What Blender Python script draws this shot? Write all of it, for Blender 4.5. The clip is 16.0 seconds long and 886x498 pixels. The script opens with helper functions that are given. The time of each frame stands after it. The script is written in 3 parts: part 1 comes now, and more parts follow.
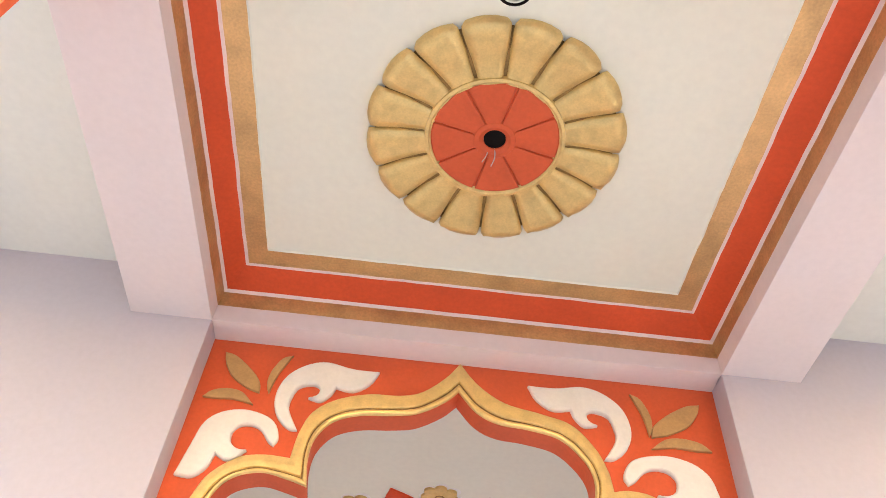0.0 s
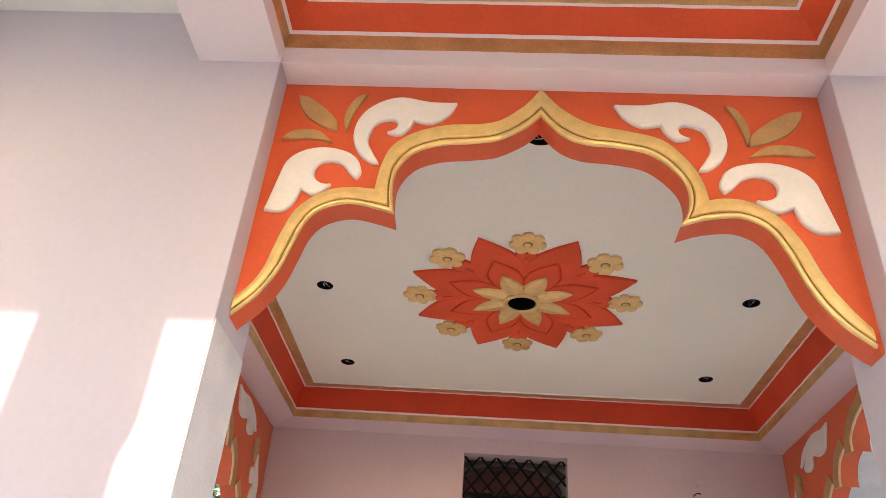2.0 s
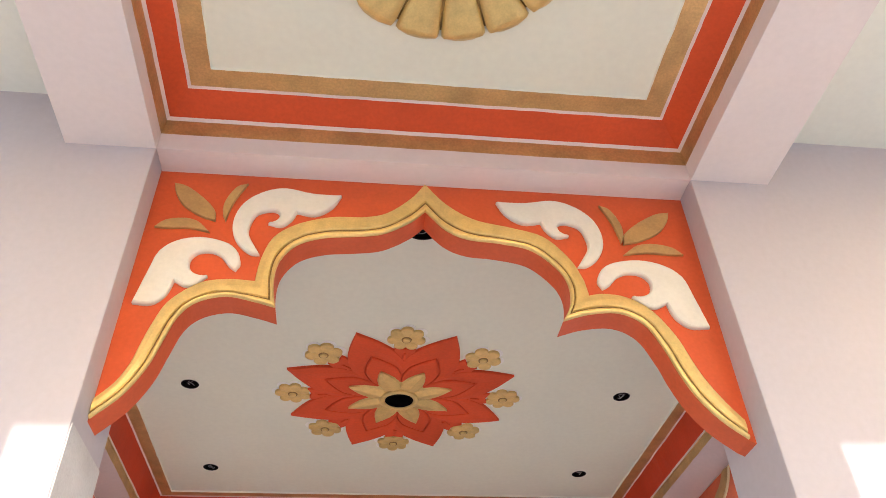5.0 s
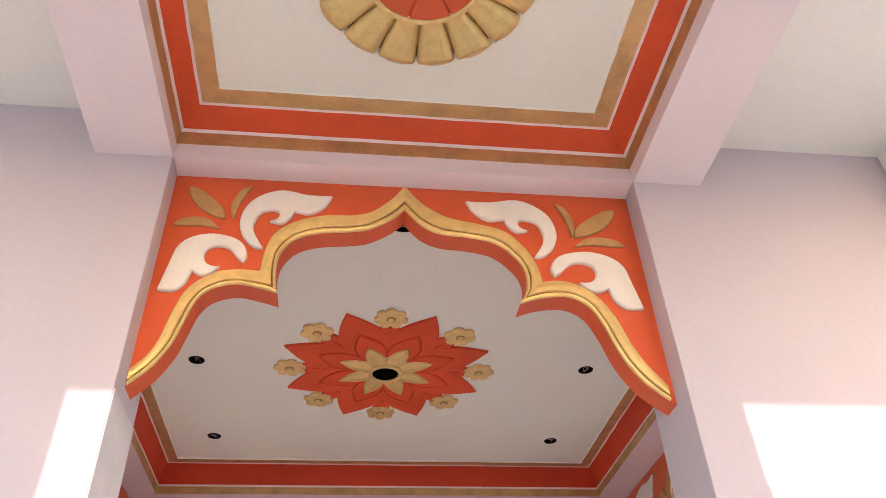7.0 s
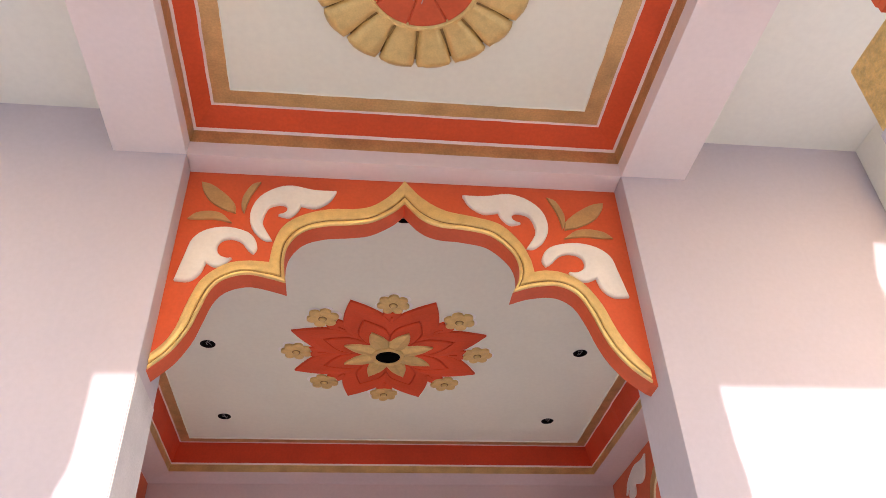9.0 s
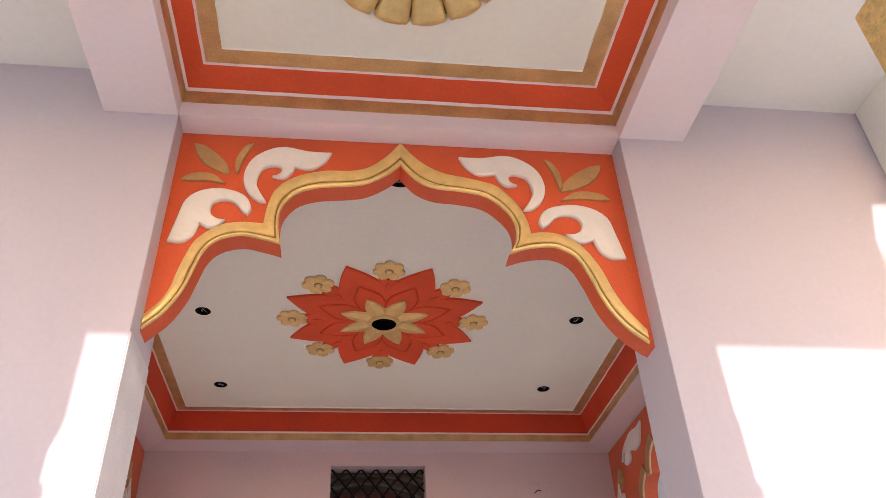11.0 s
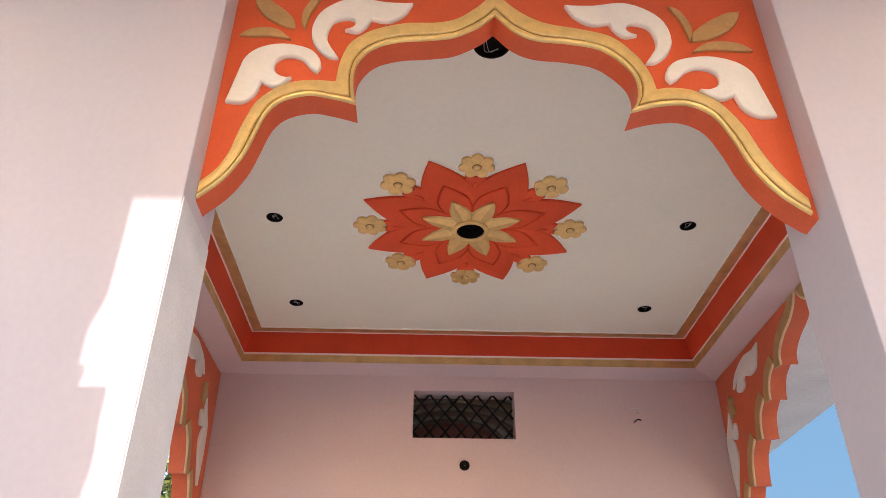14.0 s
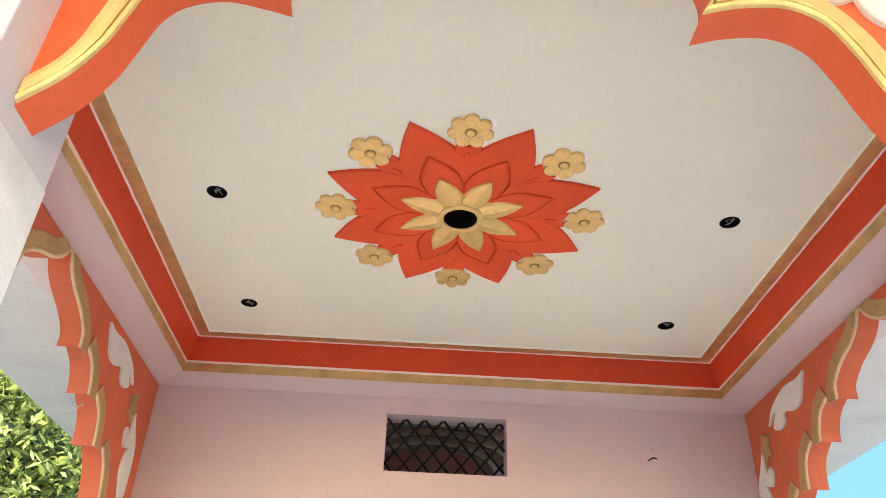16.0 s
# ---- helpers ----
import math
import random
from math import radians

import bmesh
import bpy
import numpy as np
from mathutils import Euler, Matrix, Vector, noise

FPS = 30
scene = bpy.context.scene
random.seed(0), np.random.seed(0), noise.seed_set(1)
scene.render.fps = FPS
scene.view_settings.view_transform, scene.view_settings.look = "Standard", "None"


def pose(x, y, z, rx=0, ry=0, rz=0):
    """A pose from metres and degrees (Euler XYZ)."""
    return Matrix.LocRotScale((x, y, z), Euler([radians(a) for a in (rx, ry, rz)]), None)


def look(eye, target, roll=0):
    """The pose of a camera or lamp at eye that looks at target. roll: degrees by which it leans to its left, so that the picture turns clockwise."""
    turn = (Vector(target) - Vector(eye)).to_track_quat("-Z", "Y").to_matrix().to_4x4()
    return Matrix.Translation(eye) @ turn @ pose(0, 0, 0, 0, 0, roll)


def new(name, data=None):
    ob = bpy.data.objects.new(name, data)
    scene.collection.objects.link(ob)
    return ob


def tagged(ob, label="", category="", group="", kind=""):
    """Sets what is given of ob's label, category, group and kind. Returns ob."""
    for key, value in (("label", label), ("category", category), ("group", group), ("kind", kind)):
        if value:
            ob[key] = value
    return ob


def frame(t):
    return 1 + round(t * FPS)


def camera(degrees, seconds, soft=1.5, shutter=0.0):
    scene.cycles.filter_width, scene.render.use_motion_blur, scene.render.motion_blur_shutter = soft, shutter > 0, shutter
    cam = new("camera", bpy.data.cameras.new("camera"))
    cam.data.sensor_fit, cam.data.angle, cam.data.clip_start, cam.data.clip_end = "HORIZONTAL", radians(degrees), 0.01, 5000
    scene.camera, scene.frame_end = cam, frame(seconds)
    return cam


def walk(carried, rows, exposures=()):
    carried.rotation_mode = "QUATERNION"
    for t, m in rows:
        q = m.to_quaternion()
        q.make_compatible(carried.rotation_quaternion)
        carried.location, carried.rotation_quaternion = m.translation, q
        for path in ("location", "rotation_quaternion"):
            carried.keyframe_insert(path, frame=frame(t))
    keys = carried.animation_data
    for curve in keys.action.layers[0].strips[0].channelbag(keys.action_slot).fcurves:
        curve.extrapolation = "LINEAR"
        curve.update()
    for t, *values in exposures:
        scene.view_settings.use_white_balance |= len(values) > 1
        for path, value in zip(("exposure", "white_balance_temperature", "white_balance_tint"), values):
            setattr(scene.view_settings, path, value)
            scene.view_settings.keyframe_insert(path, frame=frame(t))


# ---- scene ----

# ---- camera ----
cam = camera(60.0, 16.0, soft=0.5)
PATH = [
    (0, (-0.183, -2.311, 1.614), (-0.149, -0.964, 3.092), 5.17),
    (0.5, (-0.254, -2.140, 1.470), (-0.217, -0.781, 2.938), 4.42),
    (1, (-0.199, -2.123, 1.445), (-0.286, -0.720, 2.869), 5.15),
    (1.5, (-0.186, -2.124, 1.429), (-0.298, -0.635, 2.760), 5.25),
    (2, (-0.168, -2.052, 1.473), (-0.300, -0.374, 2.554), 4.67),
    (2.5, (-0.213, -2.015, 1.501), (-0.302, -0.341, 2.592), 4.47),
    (3, (-0.251, -1.935, 1.526), (-0.199, -0.316, 2.700), 1.50),
    (3.5, (-0.247, -1.907, 1.515), (-0.262, -0.351, 2.771), 1.73),
    (4, (-0.267, -1.919, 1.515), (-0.214, -0.376, 2.787), 0.08),
    (4.5, (-0.264, -1.927, 1.515), (-0.095, -0.398, 2.794), -1.66),
    (4.7, (-0.234, -1.955, 1.512), (-0.047, -0.437, 2.801), -1.88),
    (6.8, (-0.220, -2.355, 1.262), (0.028, -0.812, 2.510), -3.07),
    (7, (-0.220, -2.403, 1.242), (0.009, -0.854, 2.486), -2.76),
    (7.5, (-0.226, -2.537, 1.173), (-0.011, -0.975, 2.403), -2.67),
    (8, (-0.228, -2.578, 1.153), (-0.016, -1.010, 2.375), -2.50),
    (8.5, (-0.225, -2.581, 1.153), (-0.012, -1.006, 2.368), -2.45),
    (9, (-0.217, -2.583, 1.150), (0.003, -1.005, 2.358), -2.55),
    (9.5, (-0.231, -2.582, 1.143), (-0.009, -0.999, 2.344), -2.61),
    (9.7, (-0.247, -2.569, 1.138), (-0.008, -0.976, 2.323), -2.88),
    (11.8, (-0.186, -2.515, 1.116), (0.023, -0.889, 2.262), -2.68),
    (12, (-0.182, -2.508, 1.122), (-0.012, -0.875, 2.264), -2.59),
    (12.5, (-0.168, -2.478, 1.109), (-0.020, -0.849, 2.259), -3.26),
    (13, (-0.187, -2.430, 1.090), (-0.079, -0.780, 2.216), -1.71),
    (13.5, (-0.222, -2.255, 1.062), (-0.247, -0.577, 2.151), 1.17),
    (14, (-0.256, -1.941, 1.157), (-0.211, -0.242, 2.211), 0.33),
    (14.5, (-0.207, -1.727, 1.208), (-0.106, -0.048, 2.289), 0.04),
    (15, (-0.156, -1.508, 1.383), (-0.095, 0.143, 2.510), 1.05),
    (15.5, (-0.168, -1.301, 1.396), (-0.164, 0.357, 2.515), 2.98),
    (16, (-0.171, -1.121, 1.513), (-0.115, 0.552, 2.609), 2.25),
]
EXPOSURES = [(0, 1.9, 6930, 18), (1.0, 1.74, 7080, 21), (1.5, 1.65, 7080, 20), (2, 1.67, 7050, 19), (3.2, 1.72, 7050, 18), (4.5, 1.74, 6950, 13), (7, 1.59, 7010, 24), (9.5, 1.49, 7010, 25), (13, 1.43, 7010, 28), (14.5, 1.71, 7010, 16), (15.2, 1.93, 6840, 11), (15.6, 1.97, 6790, 9), (16, 2.3, 6740, 6)]
walk(cam, [(t, look(eye, target, roll)) for t, eye, target, roll in PATH], EXPOSURES)

# ---- world and sun ----
world = bpy.data.worlds.new("sky")
scene.world = world
world.use_nodes = True
SUN_WAY = Vector((-0.095, 1.0, -0.30)).normalized()
SUN_EL = math.asin(-SUN_WAY.z)
wn = world.node_tree.nodes
sky = wn.new("ShaderNodeTexSky")
sky.sky_type, sky.sun_disc = "NISHITA", False
sky.sun_elevation = SUN_EL
sky.dust_density, sky.ozone_density = 0.8, 1.15
sky.sun_rotation = math.atan2(-SUN_WAY.x, -SUN_WAY.y)
world.node_tree.links.new(sky.outputs[0], wn["Background"].inputs[0])
wn["Background"].inputs[1].default_value = 0.15
sun_data = bpy.data.lights.new("sun", "SUN")
sun_data.energy, sun_data.angle, sun_data.color = 1.45, radians(0.6), (1.0, 0.982, 0.955)
sun = new("sun", sun_data)
sun.matrix_world = look((3, -20, 9), Vector((3, -20, 9)) + SUN_WAY)


# ---- materials ----
def material(name, colour, rough=0.6, metal=0.0, vary=0.06, scale=3.0, fine=60.0, bump=0.1, depth=0.004, stain=None, island=0.0, gloss=0.5):
    """Paint or plaster: two scales of colour change and a fine relief."""
    m = bpy.data.materials.new(name)
    m.use_nodes = True
    nt = m.node_tree
    n, ln = nt.nodes, nt.links.new
    b = n["Principled BSDF"]
    co = n.new("ShaderNodeTexCoord")
    geo = n.new("ShaderNodeNewGeometry")
    big = n.new("ShaderNodeTexNoise")
    big.inputs["Scale"].default_value, big.inputs["Detail"].default_value = scale, 5
    small = n.new("ShaderNodeTexNoise")
    small.inputs["Scale"].default_value, small.inputs["Detail"].default_value = fine, 4
    ln(geo.outputs["Position"], big.inputs["Vector"])
    ln(geo.outputs["Position"], small.inputs["Vector"])
    mix = n.new("ShaderNodeMix")
    mix.data_type = "RGBA"
    dark = stain or tuple(c * (1 - 2.2 * vary) for c in colour)
    mix.inputs[6].default_value = (*dark, 1)
    mix.inputs[7].default_value = (*colour, 1)
    ramp = n.new("ShaderNodeMapRange")
    ramp.inputs[1].default_value, ramp.inputs[2].default_value = 0.32, 0.6
    ln(big.outputs[0], ramp.inputs[0])
    ln(ramp.outputs[0], mix.inputs[0])
    hsv = n.new("ShaderNodeHueSaturation")
    add = n.new("ShaderNodeMapRange")
    add.inputs[1].default_value, add.inputs[2].default_value = 0.3, 0.7
    add.inputs[3].default_value, add.inputs[4].default_value = 1 - vary, 1 + vary
    ln(small.outputs[0], add.inputs[0])
    val = add.outputs[0]
    if island:
        info = n.new("ShaderNodeObjectInfo")
        r = n.new("ShaderNodeMapRange")
        r.inputs[3].default_value, r.inputs[4].default_value = 1 - island, 1 + island
        ln(info.outputs["Random"], r.inputs[0])
        mul = n.new("ShaderNodeMath")
        mul.operation = "MULTIPLY"
        ln(val, mul.inputs[0])
        ln(r.outputs[0], mul.inputs[1])
        val = mul.outputs[0]
    ln(val, hsv.inputs["Value"])
    ln(mix.outputs[2], hsv.inputs["Color"])
    ln(hsv.outputs[0], b.inputs["Base Color"])
    b.inputs["Roughness"].default_value = rough
    b.inputs["Metallic"].default_value = metal
    b.inputs["Specular IOR Level"].default_value = gloss
    bp = n.new("ShaderNodeBump")
    bp.inputs["Strength"].default_value, bp.inputs["Distance"].default_value = bump, depth
    ln(small.outputs[0], bp.inputs["Height"])
    ln(bp.outputs[0], b.inputs["Normal"])
    return m


# Lilac stands for blue skylight on the walls, put into the paint.
PINK = material("pink wall paint with skylight tint", (0.553, 0.507, 0.546), 0.55, vary=0.025, scale=1.3, fine=45, bump=0.12, depth=0.003)
# Pinker than PINK: warm reflected light put into the hall walls' colour.
HALL_PINK_BOUNCE = material("pink hall wall paint with bounce tint", (0.68, 0.51, 0.485), 0.55, vary=0.03, scale=1.2, fine=40, bump=0.12, depth=0.003)
# Lighter, warmer pink: ground bounce on beams and lintel put into the paint.
PINK_SOFT = material("pink beam paint with bounce tint", (0.835, 0.73, 0.695), 0.55, vary=0.02, scale=1.6, fine=40, bump=0.12, depth=0.003)
CREAM = material("cream ceiling paint", (0.85, 0.845, 0.70), 0.6, vary=0.02, scale=1.2, fine=35, bump=0.08, depth=0.003)
WHITE = material("white ceiling paint", (0.86, 0.855, 0.76), 0.6, vary=0.02, scale=1.2, fine=35, bump=0.08, depth=0.003)
LINE = material("pale pink line paint", (0.88, 0.70, 0.64), 0.5, vary=0.04, fine=90)
PORCH_RED = material("orange red border paint", (0.76, 0.098, 0.030), 0.5, gloss=0.25, vary=0.05, scale=4, fine=70, bump=0.12, depth=0.003)
# Lighter copy of ORANGE: outside skylight on the side arches put into the colour.
SIDE_ORANGE = material("orange enamel paint with skylight tint", (0.70, 0.150, 0.066), 0.55, gloss=0.3, vary=0.05, scale=4, fine=70, bump=0.12, depth=0.003)
# Deeper than PORCH_RED: the hall's shade is put into this band's colour.
BORDER_RED = material("hall border orange red with painted shade", (0.68, 0.068, 0.024), 0.5, gloss=0.25, vary=0.05, scale=4, fine=70, bump=0.12, depth=0.003)
ORANGE = material("orange enamel paint", (0.70, 0.118, 0.042), 0.5, gloss=0.3, vary=0.05, scale=4, fine=70, bump=0.12, depth=0.003)
RED = material("red orange enamel paint", (0.80, 0.096, 0.032), 0.55, gloss=0.2, vary=0.05, scale=4, fine=70, bump=0.15, depth=0.003, island=0.05)
# Browner than GOLD: shade and dark reflections put into the border strips.
GOLD_BROWN = material("gold border paint with brown shade tint", (0.68, 0.435, 0.19), 0.38, 0.55, vary=0.10, scale=9, fine=110, bump=0.25, depth=0.003)
GOLD = material("gold paint", (0.80, 0.585, 0.235), 0.38, 0.5, vary=0.06, scale=26, fine=150, bump=0.25, depth=0.003, island=0.05)
GOLD_LEAF = material("dull brown gold paint", (0.56, 0.36, 0.15), 0.45, 0.35, vary=0.07, scale=14, fine=120, bump=0.25, depth=0.003)
GOLD_PALE = material("pale gold paint", (0.80, 0.60, 0.34), 0.5, 0.2, vary=0.06, scale=14, fine=120, bump=0.2, depth=0.003)
GOLD_ROUGH = material("rough gold paint", (0.78, 0.55, 0.22), 0.40, 0.5, vary=0.12, scale=40, fine=120, bump=0.9, depth=0.006)
LEAF_WHITE = material("ivory relief paint", (0.80, 0.775, 0.71), 0.45, vary=0.03, scale=9, fine=80, bump=0.12)
HALO = material("off white touch up paint", (0.94, 0.91, 0.85), 0.5, vary=0.03, scale=20, fine=90)
# Dark gold paints the deep shade between petals and mouldings, with some grime.
GROOVE = material("gold groove with painted shade and grime", (0.36, 0.22, 0.07), 0.55, 0.3, vary=0.15, scale=20, fine=120)
PLASTER = material("bare rough plaster", (0.68, 0.66, 0.655), 0.85, vary=0.05, scale=6, fine=120, bump=0.5, depth=0.006)
# Near black puts the unlit depth of holes and rims into the colour.
DARK = material("near black with void shade", (0.012, 0.009, 0.008), 0.9, vary=0.2, fine=40, gloss=0.08)
WIRE = material("pale grey wire", (0.52, 0.49, 0.46), 0.5, vary=0.1)
IRON = material("black iron bar", (0.012, 0.010, 0.010), 0.9, 0.0, vary=0.15, gloss=0.05)
STONE = material("pale stone paving", (0.64, 0.63, 0.62), 0.6, vary=0.08, scale=2, fine=25, bump=0.2)
EARTH = material("dry sandy ground", (0.46, 0.43, 0.38), 0.9, vary=0.12, scale=0.6, fine=9, bump=0.4, depth=0.02)
SLAB = material("grey white eaves plaster", (0.86, 0.84, 0.80), 0.75, vary=0.05, scale=2, fine=30)
BARK = material("brown bark", (0.13, 0.10, 0.07), 0.9, vary=0.2, scale=8, fine=40, bump=0.6, depth=0.02)
# Inner room tones hold the shade behind the grille in their colour.
INNER = material("inner wall paint darkened as shade", (0.13, 0.085, 0.082), 0.8, vary=0.06)
IRON_GREY = material("grey moulding paint darkened as shade", (0.18, 0.16, 0.155), 0.8, vary=0.08)
MAROON = material("maroon paint darkened as shade", (0.10, 0.026, 0.024), 0.7, vary=0.08)


def leaf_material():
    m = bpy.data.materials.new("green leaf with dark gap tones")
    m.use_nodes = True
    n, ln = m.node_tree.nodes, m.node_tree.links.new
    b = n["Principled BSDF"]
    geo = n.new("ShaderNodeNewGeometry")
    ramp = n.new("ShaderNodeValToRGB")
    # Near-black leaf tones paint the shaded gaps of the crown.
    ramp.color_ramp.elements[0].color = (0.012, 0.022, 0.006, 1)
    ramp.color_ramp.elements[1].color = (0.60, 0.66, 0.20, 1)
    mid = ramp.color_ramp.elements.new(0.40)
    mid.color = (0.17, 0.23, 0.05, 1)
    ln(geo.outputs["Random Per Island"], ramp.inputs[0])
    ln(ramp.outputs[0], b.inputs["Base Color"])
    b.inputs["Roughness"].default_value = 0.42
    return m


LEAF = leaf_material()


# ---- mesh helpers ----
from mathutils import geometry


def part(name, bm, mat, parent=None, label=""):
    bmesh.ops.recalc_face_normals(bm, faces=bm.faces)
    me = bpy.data.meshes.new(name)
    bm.to_mesh(me)
    bm.free()
    me.materials.append(mat)
    ob = new(name, me)
    if parent is not None:
        ob.parent = parent
    if label:
        ob["label"] = label
    return ob


def thing(name, at=(0, 0, 0), **tags):
    ob = new(name)
    ob.location = at
    ob.empty_display_size = 0.05
    return tagged(ob, **tags)


def box(bm, x0, x1, y0, y1, z0, z1, bevel=0.0):
    v = [bm.verts.new((x, y, z)) for x in (x0, x1) for y in (y0, y1) for z in (z0, z1)]
    fs = [bm.faces.new([v[i] for i in q]) for q in ((0, 1, 3, 2), (4, 6, 7, 5), (0, 4, 5, 1), (2, 3, 7, 6), (0, 2, 6, 4), (1, 5, 7, 3))]
    if bevel:
        es = list({e for f in fs for e in f.edges})
        bmesh.ops.bevel(bm, geom=es, offset=bevel, segments=2, profile=0.5, affect="EDGES")
    return bm


def block(name, mat, x0, x1, y0, y1, z0, z1, parent=None, label="", bevel=0.0):
    return part(name, box(bmesh.new(), x0, x1, y0, y1, z0, z1, bevel), mat, parent, label)


def spline(pts, corners=(), closed=False, n=6):
    """A smooth line through control points, sharp at the corners named."""
    m, out = len(pts), []
    for i in range(m if closed else m - 1):
        j = (i + 1) % m
        p1, p2 = Vector(pts[i]), Vector(pts[j])
        p0 = p1 - (p2 - p1) * 0.5 if i in corners or (not closed and i == 0) else Vector(pts[i - 1])
        p3 = p2 + (p2 - p1) * 0.5 if j in corners or (not closed and j == m - 1) else Vector(pts[(j + 1) % m])
        for k in range(n):
            t = k / n
            a, b = (p2 - p0) * 0.5, (p3 - p1) * 0.5
            out.append(p1 * (2 * t**3 - 3 * t**2 + 1) + a * (t**3 - 2 * t**2 + t) + p2 * (3 * t**2 - 2 * t**3) + b * (t**3 - t**2))
    if not closed:
        out.append(Vector(pts[-1]))
    return out


def inset(pts, d):
    """The closed line moved inward by d at every point."""
    n, pts = len(pts), [Vector((p[0], p[1])) for p in pts]
    area = sum(pts[i - 1].x * pts[i].y - pts[i].x * pts[i - 1].y for i in range(n))
    out = []
    for i in range(n):
        e0, e1 = (pts[i] - pts[i - 1]).normalized(), (pts[(i + 1) % n] - pts[i]).normalized()
        t = e0 + e1
        t = t.normalized() if t.length > 1e-4 else e0
        nrm = Vector((-t.y, t.x)) * (1 if area > 0 else -1)
        out.append(pts[i] + nrm * d)
    return out


def prism(bm, outline, w0, w1, m, rim=0.0, lift=0.0):
    """A flat shape (u, v) standing from w0 to w1 along its own normal, its rim rounded; m lays it into the world."""
    lines = [(outline, w0), (outline, w1)]
    if rim:
        lines += [(inset(outline, rim * 0.35), w1 + lift * 0.6), (inset(outline, rim), w1 + lift)]
    rows = [[bm.verts.new(m @ Vector((p[0], p[1], w))) for p in pts] for pts, w in lines]
    n = len(outline)
    for a, b in zip(rows, rows[1:]):
        for i in range(n):
            bm.faces.new((a[i], a[(i + 1) % n], b[(i + 1) % n], b[i]))
    for row in (rows[0], rows[-1]):
        for tri in geometry.tessellate_polygon([[Vector((p[0], p[1], 0)) for p in lines[0 if row is rows[0] else -1][0]]]):
            if len(set(tri)) == 3:
                bm.faces.new([row[k] for k in tri])
    return bm


def ribbon(bm, a, b, w0, w1, m):
    """A raised band between two lines with equally many points."""
    rows = []
    for p, q in zip(a, b):
        rows.append([bm.verts.new(m @ Vector((*r, w))) for r, w in ((p, w0), (p, w1), (q, w1), (q, w0))])
    for r, s in zip(rows, rows[1:]):
        for i in range(4):
            bm.faces.new((r[i], r[(i + 1) % 4], s[(i + 1) % 4], s[i]))
    bm.faces.new(rows[0])
    bm.faces.new(rows[-1][::-1])
    return bm


def lerp(a, b, t):
    return [Vector(p) * (1 - t) + Vector(q) * t for p, q in zip(a, b)]


def tube(bm, pts, r, seg=8):
    rings = []
    for i, p in enumerate(pts):
        d = (Vector(pts[min(i + 1, len(pts) - 1)]) - Vector(pts[max(i - 1, 0)])).normalized()
        q = d.to_track_quat("Z", "Y")
        rr = r[i] if isinstance(r, (list, tuple)) else r
        rings.append([bm.verts.new(Vector(p) + q @ Vector((rr * math.cos(a), rr * math.sin(a), 0))) for a in [k * math.tau / seg for k in range(seg)]])
    for a, b in zip(rings, rings[1:]):
        for k in range(seg):
            bm.faces.new((a[k], a[(k + 1) % seg], b[(k + 1) % seg], b[k]))
    bm.faces.new(rings[0][::-1])
    bm.faces.new(rings[-1])
    return bm


def circle(cx, cy, r, n=24):
    return [(cx + r * math.cos(k * math.tau / n), cy + r * math.sin(k * math.tau / n)) for k in range(n)]


def holed(bm, x0, x1, y0, y1, z, holes):
    """A level ceiling sheet with round holes whose sides run upward."""
    def loop(pts):
        vs = [bm.verts.new((x, y, z)) for x, y in pts]
        return [bm.edges.new((vs[i], vs[(i + 1) % len(vs)])) for i in range(len(vs))]
    edges = loop([(x0, y0), (x1, y0), (x1, y1), (x0, y1)])
    rims = [loop(circle(cx, cy, r, 40)) for cx, cy, r in holes]
    bmesh.ops.triangle_fill(bm, edges=edges + [e for r in rims for e in r], use_beauty=True)
    for r in rims:
        ext = bmesh.ops.extrude_edge_only(bm, edges=r)
        for v in (g for g in ext["geom"] if isinstance(g, bmesh.types.BMVert)):
            v.co.z += 0.03
    return bm


FRONT = Matrix(((1, 0, 0, 0), (0, 0, -1, 0), (0, 1, 0, 0), (0, 0, 0, 1)))  # u = x, v = z, out of it = -y


def down(cx, cy, z):  # u = x, v = y, out of it = down
    return Matrix(((1, 0, 0, cx), (0, 1, 0, cy), (0, 0, -1, z), (0, 0, 0, 1)))


JAMB, WALL_Y, SOFFIT = 0.963, -0.11, 3.5
CEIL1, CEIL2, BAY = 3.69, 3.665, 3.75
ROOM_L, ROOM_R, ROOM_BACK, LEDGE = -1.76, 1.95, 3.45, 3.375

# ---- ground, floor and steps ----
bm = bmesh.new()
vs = [bm.verts.new(p) for p in ((-400, -400, -0.36), (400, -400, -0.36), (400, 400, -0.36), (-400, 400, -0.36))]
bm.faces.new(vs)
tagged(part("ground", bm, EARTH), "dry sandy ground round the temple porch", "ground", kind="structure")
tagged(block("floor", STONE, -3.4, 3.6, -1.95, 8.0, -0.36, 0.0, bevel=0.01), "pale stone floor of the porch", "floor", kind="structure")
tagged(block("step", STONE, -2.6, 2.6, -2.27, -1.953, -0.36, -0.18, bevel=0.01), "pale stone step before the porch", "step", kind="structure")
# Unseen, kept pale to bounce sunlight up to the porch ceilings.
tagged(block("pavement", STONE, -6, 6, -9, -2.273, -0.42, -0.345), "unseen pale paving added before the steps to bounce light", "pavement", kind="structure")

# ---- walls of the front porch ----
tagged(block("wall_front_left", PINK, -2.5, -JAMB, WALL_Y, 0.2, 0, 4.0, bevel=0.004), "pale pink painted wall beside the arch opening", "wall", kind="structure")
